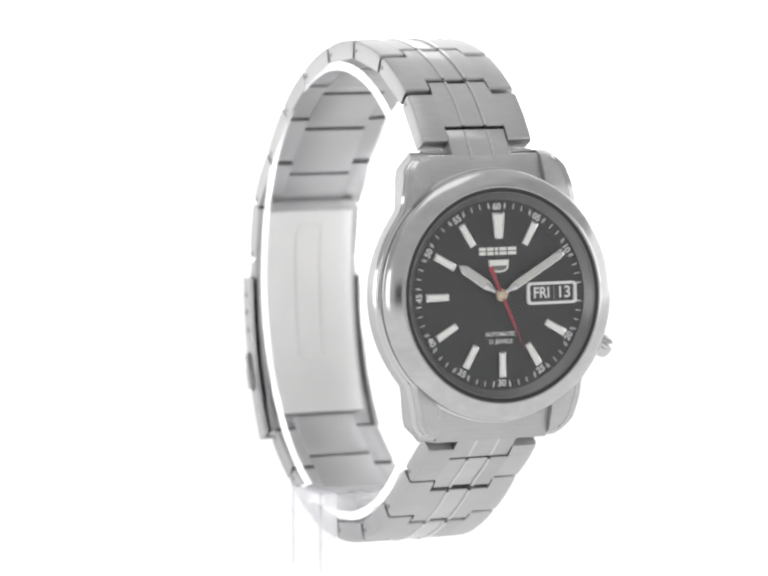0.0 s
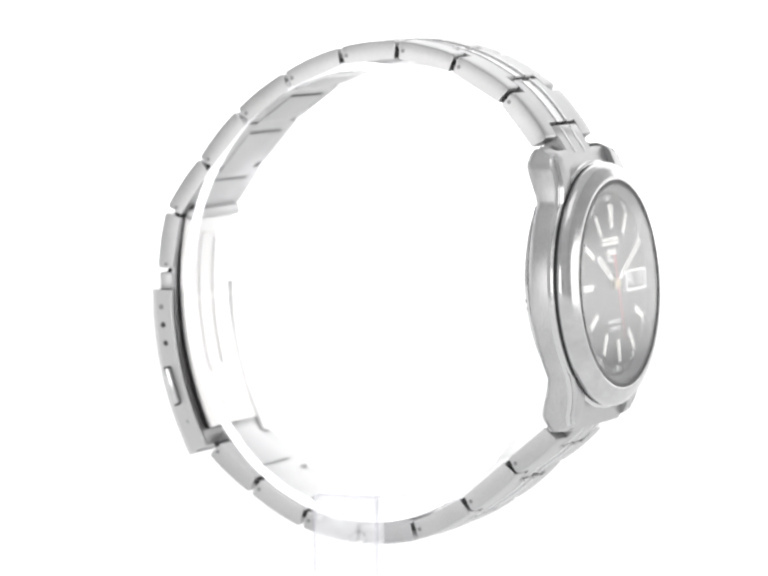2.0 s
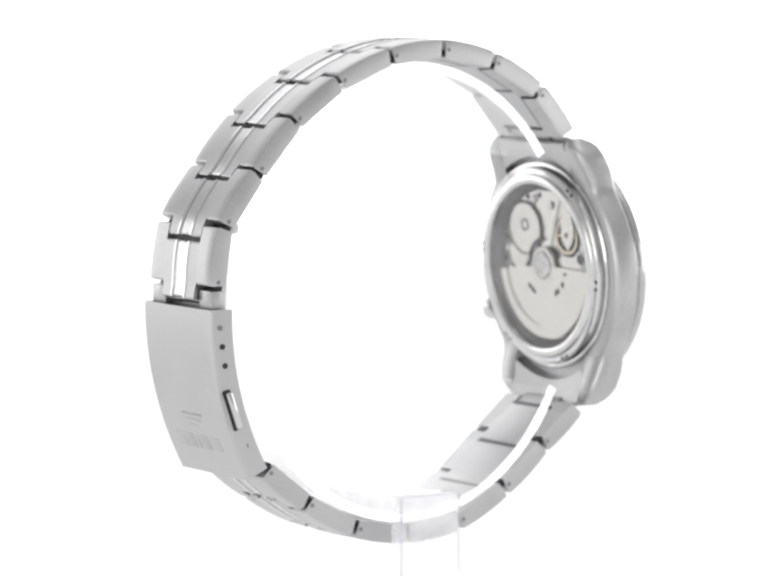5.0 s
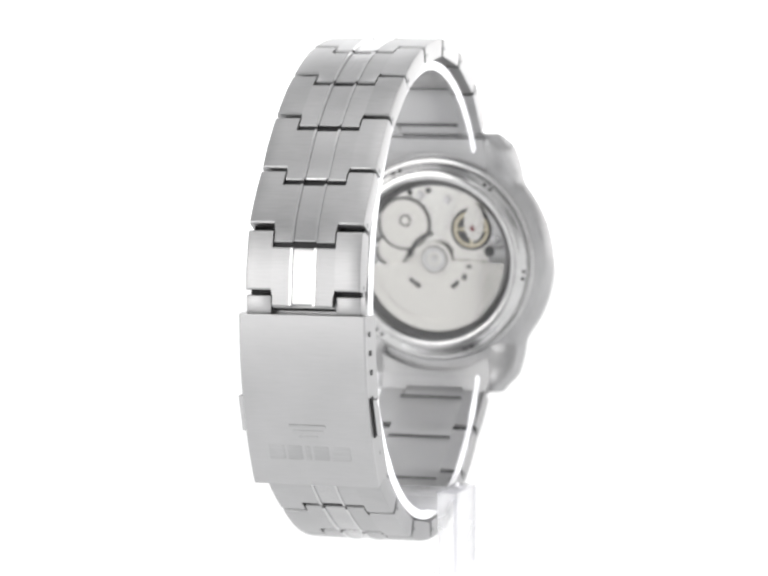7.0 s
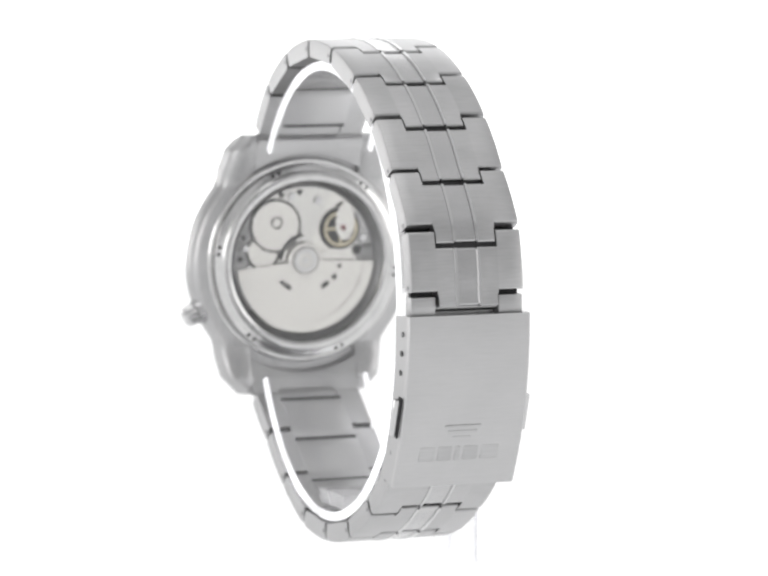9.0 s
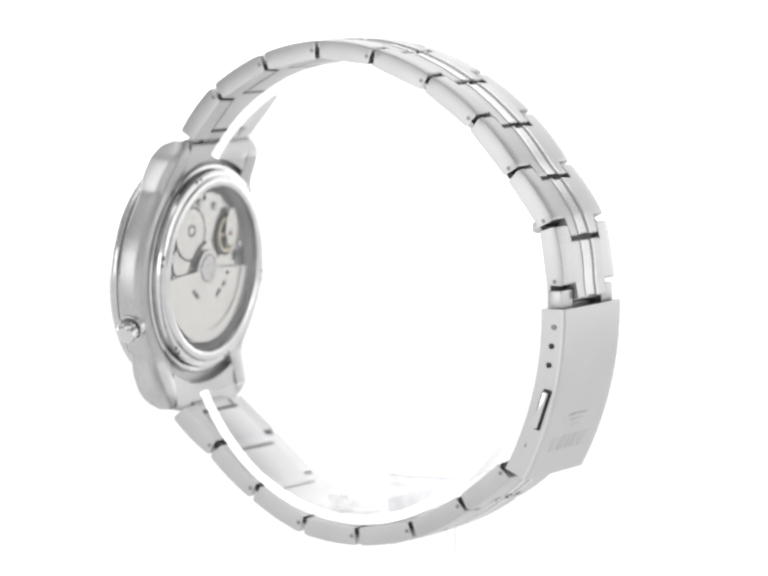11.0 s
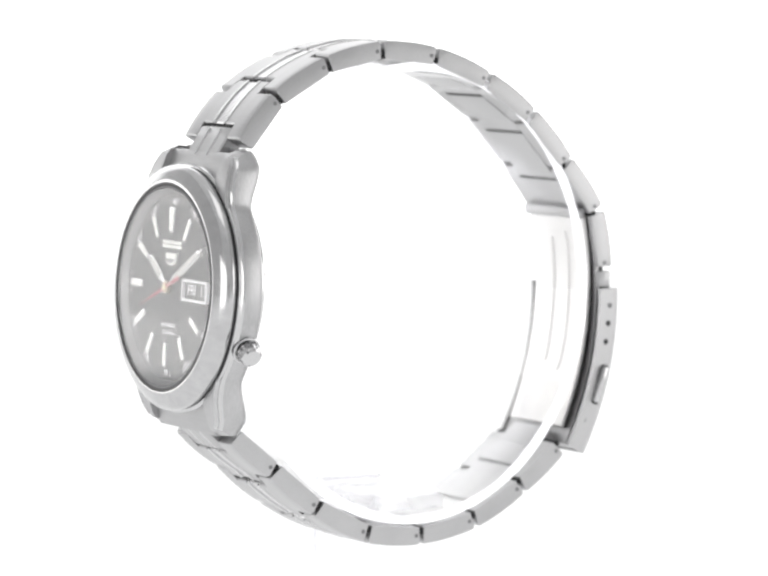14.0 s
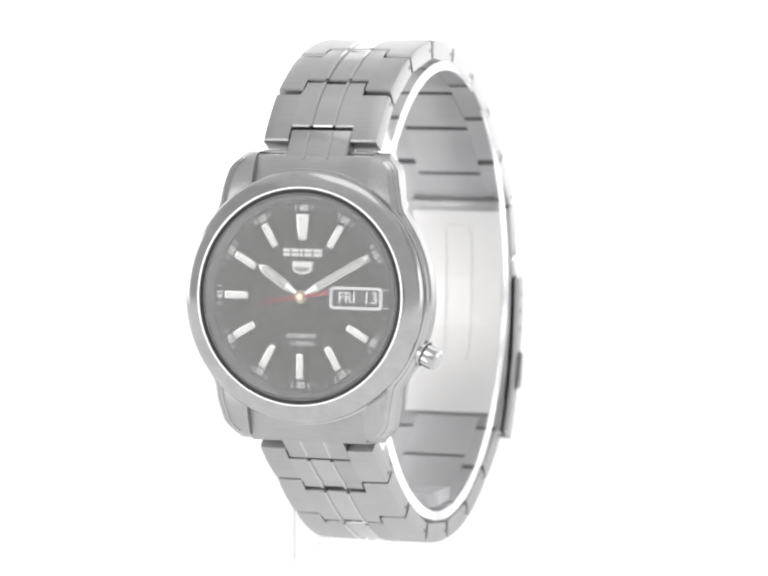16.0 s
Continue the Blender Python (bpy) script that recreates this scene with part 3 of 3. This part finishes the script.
def link_meshes(length, bend_out, slot_gap):
    """One link lying along +z with its outer face at +y, its start at z = 0; the tongue reaches past its end."""
    def crown_y(z, x):
        u = (z if z <= length else z - length) / length - 0.5
        return LINK_T + 0.66 - 1.3 * u * u - 0.04 * (x / LINK_W) ** 2

    g = 0.21

    def follow(p):
        """Past the joint the tongue lies on the next link, which turns inwards."""
        x, y, z = p
        if z <= length:
            return p
        d = z - length
        return x, y * math.cos(bend_out) - d * math.sin(bend_out), length + d * math.cos(bend_out) + max(y, 0.0) * math.sin(bend_out) * min(1.0, d / 0.8)

    def strip(x0, x1, z0, z1, edge):
        """A block from x0 to x1 and z0 to z1 with soft outer edges."""
        sec = []
        n = 8
        c = 0.28
        zs = [z0, z0 + 0.06, z0 + c] + [z0 + c + (z1 - z0 - 2 * c) * i / n for i in range(1, n)] + [z1 - c, z1 - 0.06, z1]
        for k, z in enumerate(zs):
            drop = {0: 0.32, 1: 0.14, len(zs) - 2: 0.14, len(zs) - 1: 0.32}.get(k, 0.0)
            row = []
            yl = -LINK_T + drop * 0.8
            e0, e1 = (0.32 if edge[0] else 0.0), (0.32 if edge[1] else 0.0)
            zi = min(max(z, z0 + 0.35), z1 - 0.35) if edge[0] or edge[1] else z
            row.append((x0, yl + e0 * 0.4, zi))
            row.append((x0, crown_y(z, x0) - drop - e0, z))
            row.append((x0 + max(e0 * 0.35, 0.01), crown_y(z, x0) - drop - e0 * 0.3, z))
            row.append((x0 + max(e0 * 1.5, 0.02), crown_y(z, x0) - drop, z))
            row.append(((x0 + x1) / 2, crown_y(z, (x0 + x1) / 2) - drop, z))
            row.append((x1 - max(e1 * 1.5, 0.02), crown_y(z, x1) - drop, z))
            row.append((x1 - max(e1 * 0.35, 0.01), crown_y(z, x1) - drop - e1 * 0.3, z))
            row.append((x1, crown_y(z, x1) - drop - e1, z))
            row.append((x1, yl + e1 * 0.4, zi))
            sec.append([follow(p) for p in row])
        return loft(sec)

    left = strip(-LINK_W, -TONGUE_W, g, length - g, (1, 0))
    right = strip(TONGUE_W, LINK_W, g, length - g, (0, 1))
    z0, z1 = TONGUE_L + 0.52, length + TONGUE_L - slot_gap
    mids = strip(-TONGUE_W, -1.9, z0, z1, (0, 0)), strip(1.9, TONGUE_W, z0, z1, (0, 0))
    # the tongue is narrower where it lies between the next link's side blocks
    for b in mids:
        for v in b.verts:
            if v.co.z > length - 0.15 and abs(v.co.x) > TONGUE_W - 0.1:
                v.co.x = math.copysign(TONGUE_W - 0.24, v.co.x)
    lines = []
    for dx in (-1.85, 1.85):
        sec = []
        z0, z1, n = TONGUE_L + 0.58, length + TONGUE_L - slot_gap - 0.19, 8
        for i in range(n + 1):
            z = z0 + (z1 - z0) * i / n
            y = crown_y(z, dx)
            sec.append([follow(p) for p in [(dx - 0.3, y - 0.2, z), (dx - 0.19, y + 0.12, z), (dx + 0.19, y + 0.12, z), (dx + 0.3, y - 0.2, z)]])
        lines.append(loft(sec))
    pin = spin([(0, -8.6), (0.5, -8.6), (0.5, 8.6), (0, 8.6)], 12)
    pin.transform(Matrix.Translation((0, -0.55, length)) @ Matrix.Rotation(radians(90), 4, "Z"))
    core = strip(-1.89, 1.89, z0, z1, (0, 0))
    for v in core.verts:
        if v.co.y > 0:
            v.co.y -= 0.1
    # plate on the inner face, from slot to slot
    sec, n = [], 10
    for i in range(n + 1):
        z = TONGUE_L + 0.55 + (length - 0.72) * i / n
        d = 0.12 if i in (0, n) else 0.0
        sec.append([follow(p) for p in ((-5.3, -LINK_T + 0.3, z), (-5.3, -LINK_T - 0.1 + d, z), (-5.1, -LINK_T - 0.18 + d, z), (5.1, -LINK_T - 0.18 + d, z), (5.3, -LINK_T - 0.1 + d, z), (5.3, -LINK_T + 0.3, z))])
    inner = loft(sec)
    # dark blocks added inside the slots to paint their shade
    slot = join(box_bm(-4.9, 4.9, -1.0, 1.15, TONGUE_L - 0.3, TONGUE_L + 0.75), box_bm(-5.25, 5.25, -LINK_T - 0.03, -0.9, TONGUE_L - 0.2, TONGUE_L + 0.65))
    return core, mids, (left, right), lines, pin, inner, slot


def link_pose(p0, p1):
    """From link space to the watch: start at p0, +z towards p1, +y outwards from the loop."""
    y0, z0 = p0
    y1, z1 = p1
    d = Vector((0, y1 - y0, z1 - z0)).normalized()
    mid = Vector((0, (y0 + y1) / 2, (z0 + z1) / 2))
    out = Vector((0, d.z, -d.y))
    if out.dot(mid) < 0:
        out = -out
    side = out.cross(d)
    m = Matrix.Identity(4)
    for i, v in enumerate((side, out, d)):
        m[0][i], m[1][i], m[2][i] = v
    m.translation = (WX, y0, z0)
    return m, math.hypot(y1 - y0, z1 - z0)


TOP_JOINTS = [(-30.0, 23.4), (-24.2, 30.5), (-15.6, 35.4), (-6.1, 37.45), (3.55, 36.35), (12.9, 32.5), (20.9, 26.75), (27.5, 19.2), (33.3, 11.4), (34.75, 2.2)]
LOW_JOINTS = [(-32.0, -20.1), (-25.2, -25.8), (-17.7, -32.1), (-8.9, -36.8), (0.7, -37.85), (10.4, -36.1), (19.05, -31.4), (26.3, -25.7)]


def turn_between(a, b, c):
    v, w = Vector((b[0] - a[0], b[1] - a[1])), Vector((c[0] - b[0], c[1] - b[1]))
    return abs(v.angle_signed(w))


def build_bracelet():
    for joints, slot_gap in ((TOP_JOINTS, 0.16), (LOW_JOINTS, 0.42)):
        for i, (a, b) in enumerate(zip(joints, joints[1:])):
            c = joints[i + 2] if i + 2 < len(joints) else None
            m, ln = link_pose(a, b)
            core, mids, sides, lines, pin, inner, slot = link_meshes(ln, turn_between(a, b, c) if c else 0.1, slot_gap)
            lk = part("bracelet_link", core, STRIP, watch, "", m, 30)
            for b in mids:
                part("middle_block", b, STEEL, lk, "", m, 30)
            for b in sides:
                part("side_block", b, STEEL, lk, "", m, 30)
            for b in lines:
                part("bright_line", b, POLISH, lk, "", m)
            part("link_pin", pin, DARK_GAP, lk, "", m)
            for s in (-1, 1):
                hole = spin([(0, 0.03), (0.34, 0.03), (0.34, -0.2), (0, -0.2)], 14)
                hole.transform(Matrix.Translation((s * LINK_W, 0.15, ln - 0.95)) @ Matrix.Rotation(radians(-90 * s), 4, "Z"))
                part("pin_end", hole, MID_STEEL, lk, "", m)
            part("inner_plate", inner, SATIN, lk, "", m)
            part("slot_shade_fill", slot, DARK_GAP, lk, "", m)


build_bracelet()


def sweep(path, x0, x1, t_out, t_in, bevel=0.15):
    """A strip along points (y, z) of the side view, from x0 to x1, reaching t_out outwards and t_in inwards."""
    sec = []
    for i, (y, z) in enumerate(path):
        a, b = path[max(0, i - 1)], path[min(len(path) - 1, i + 1)]
        d = Vector((b[0] - a[0], b[1] - a[1])).normalized()
        o = Vector((d.y, -d.x))
        if o.dot(Vector((y, z))) < 0:
            o = -o
        po, pi_ = (y + o.x * t_out, z + o.y * t_out), (y - o.x * t_in, z - o.y * t_in)
        bo = (po[0] - o.x * bevel, po[1] - o.y * bevel)
        sec.append([(x0, *pi_), (x0, *bo), (x0 + bevel, *po), (x1 - bevel, *po), (x1, *bo), (x1, *pi_)])
    return loft(sec)


def arc_points(p0, p1, sag, n=14):
    """An arc from p0 to p1 in the side view that bulges outwards by sag."""
    v = Vector((p1[0] - p0[0], p1[1] - p0[1]))
    o = Vector((v.y, -v.x)).normalized()
    mid = Vector(((p0[0] + p1[0]) / 2, (p0[1] + p1[1]) / 2))
    if o.dot(mid) < 0:
        o = -o
    return [(p0[0] + v.x * t + o.x * sag * 4 * t * (1 - t), p0[1] + v.y * t + o.y * sag * 4 * t * (1 - t)) for t in [i / n for i in range(n + 1)]]


def build_clasp():
    path = arc_points((36.9, -0.9), (30.4, -27.1), 1.75, 18)
    cover = sweep(path, WX - 9.85, WX + 9.85, 0.0, 0.75, 0.25)
    clasp = part("clasp", cover, SATIN, watch, "folding clasp with a plain brushed cover")
    for s in (-1, 1):
        x0, x1 = sorted((WX + s * 9.8, WX + s * 9.1))
        wall = sweep(path, x0, x1, -0.3, 3.7, 0.05)
        # the walls splay a little towards the wrist
        for i, v in enumerate(wall.verts):
            if i % 6 in (0, 5):
                v.co.x += s * 0.5
        part("side_wall", wall, SATIN, clasp)
        xo = WX + s * 10.05
        # the wall stays whole; black discs paint the shade of its holes
        for (y, z, r, mat, nm) in ((34.75, -6.45, 0.45, GASKET, "hole"), (34.3, -9.35, 0.45, GASKET, "hole"), (35.1, -3.6, 0.42, MID_STEEL, "pin"), (30.2, -21.6, 0.42, MID_STEEL, "pin")):
            b = spin([(0, 0.06), (r, 0.06), (r, -0.2), (0, -0.2)], 20)
            b.transform(Matrix.Translation((xo, y, z)) @ Matrix.Rotation(radians(-90 * s), 4, "Z"))
            part(nm, b, mat, clasp)
        # long push button in its slot
        ang = math.degrees(math.atan2(34.0 - 31.9, -13.0 + 19.2))
        # a black plate under the button paints its slot's shade
        for w, hgt, d0, d1, mat, nm in ((0.74, 3.25, -0.2, 0.05, GASKET, "button_slot"), (0.5, 2.95, 0.0, 0.85, POLISH, "push_button")):
            b = box_bm(-w, w, -hgt, hgt, min(d0, d1), max(d0, d1), 0.22)
            b.transform(Matrix.Translation((xo, 33.05, -16.1)) @ Matrix.Rotation(radians(90 * s), 4, "Y"))
            # lay the length along the wall
            b.transform(Matrix.Translation((0, 33.05, -16.1)) @ Matrix.Rotation(radians(90 - ang), 4, "X") @ Matrix.Translation((0, -33.05, 16.1)))
            part(nm, b, mat, clasp)
    # folded blades inside
    blade_path = arc_points((31.9, 11.2), (27.9, -22.9), 2.75, 32)
    blade = part("blade", sweep(blade_path, WX - 7.6, WX + 7.6, 0.0, 0.55, 0.1), BLADE, clasp, "polished inner blade of the clasp")
    part("blade", sweep(arc_points((33.1, 9.0), (29.0, -23.6), 2.6, 16), WX - 8.7, WX + 8.7, 0.0, 0.6, 0.1), SATIN, clasp, "outer blade of the clasp")
    part("blade_hinge", box_bm(WX - 7.8, WX + 7.8, 30.2, 32.0, 10.2, 12.0, 0.5), STEEL, clasp)
    # long stamped outline on the blade
    for dx in (-2.2, 2.2):
        part("stamped_rib", sweep(blade_path[4:24], WX + dx - 0.2, WX + dx + 0.2, -0.45, 0.74, 0.08), BLADE, blade)
    for k in (3, 23):
        part("stamped_rib", sweep(blade_path[k:k + 2], WX - 2.0, WX + 2.0, -0.45, 0.74, 0.08), BLADE, blade)
    # end pieces at both mouths of the clasp
    for s in (-1, 1):
        part("end_piece", box_bm(WX + s * 7.0 - 1.95, WX + s * 7.0 + 1.95, 33.6, 35.9, -1.2, 1.85, 0.2), STEEL, clasp)
    part("lower_end_piece", sweep([(31.6, -21.5), (30.4, -24.2), (29.3, -26.4)], WX - 8.9, WX + 8.9, 0.0, 2.2, 0.2), STEEL, clasp)
    p = spin([(0, -8.9), (0.65, -8.9), (0.65, 8.9), (0, 8.9)], 16)
    p.transform(Matrix.Translation((WX, 34.7, 0.2)) @ Matrix.Rotation(radians(90), 4, "Z"))
    part("spring_bar", p, STEEL, clasp)
    # pressed maker's mark as bars near the lower edge
    m, _ = link_pose(path[11], path[16])
    x = -6.5
    for wdt in (2.5, 2.3, 0.9, 2.4, 2.9):
        b = box_bm(x, x + wdt, -0.05, 0.2, 3.7, 6.1, 0.16)
        b.transform(m)
        part("pressed_bar", b, STEEL, clasp)
        x += wdt + 0.45
    for half, z in ((2.9, 0.2), (2.4, 1.1), (1.5, 2.0)):
        b = box_bm(-half, half, -0.05, 0.16, z, z + 0.4, 0.1)
        b.transform(m)
        part("pressed_line", b, STEEL, clasp)


build_clasp()


# ---- clear stand ----
def build_stand():
    st = tagged(new("display_stand"), "clear acrylic watch stand with an open collar", "stand")
    st.location = (0, 0, LOOP_Z)
    ring = []
    for i in range(73):
        a = radians(-54 + 296 * i / 72)
        ring.append((0.0 + 31.4 * math.sin(a), -0.2 + 35.8 * math.cos(a)))
    collar = part("collar", sweep(ring, WX - 8.6, WX + 8.6, 0.0, 1.4, 0.05), ACRYLIC, st, "clear open collar")
    collar.visible_shadow = False
    for s in (-1, 1):
        e = part("collar_edge", sweep(ring, WX + s * 8.75 - 0.2, WX + s * 8.75 + 0.2, 0.05, 1.3, 0.08), LIT_EDGE, collar, "edge with its caught light painted white")
        e.visible_shadow = False
    tab = part("tab", box_bm(-10.4, 9.0, -5.1, 5.6, -34.0, -31.8, 0.2), ACRYLIC_DULL, st)
    tab.visible_shadow = False
    post = part("post", box_bm(-13.4, -10.3, -5.1, 5.6, -46.95, -31.2, 0.3), ACRYLIC_DULL, st, "flat clear upright")
    post.visible_shadow = False
    # thin tinted strips added where gloss and refraction would outline the upright
    for y in (-5.1, 5.6):
        e = part("post_outline", box_bm(-13.5, -13.1, y - 0.22, y + 0.22, -43.5, -31.4, 0.05), ACRYLIC_EDGE, st, "grey-tinted strip added to draw the upright's outline")
        e.visible_shadow = False
    e = part("post_outline", box_bm(-13.5, -10.2, -4.9, 5.4, -31.35, -31.05, 0.05), ACRYLIC_EDGE, st, "grey-tinted strip added to draw the upright's outline")
    e.visible_shadow = False
    base = part("base", box_bm(-14.0, -9.7, -5.7, 6.2, -46.97, -43.6, 0.3), ACRYLIC, st, "small clear foot")
    base.visible_shadow = False
    return st


stand = build_stand()


# ---- what moves ----
def motions():
    turn = [(t * 0.5, Matrix.Translation((0, 0, LOOP_Z)) @ Matrix.Rotation(radians(24.65 + 19.70 * t * 0.5), 4, "Z")) for t in range(33)]
    walk(watch, turn)
    walk(stand, turn)
    head = HEAD.copy()
    head.translation = HEAD.translation * MM
    walk(second, [(float(t), head @ Matrix.Rotation(radians(157 + 6.5 * t), 4, "Y")) for t in range(17)])


motions()
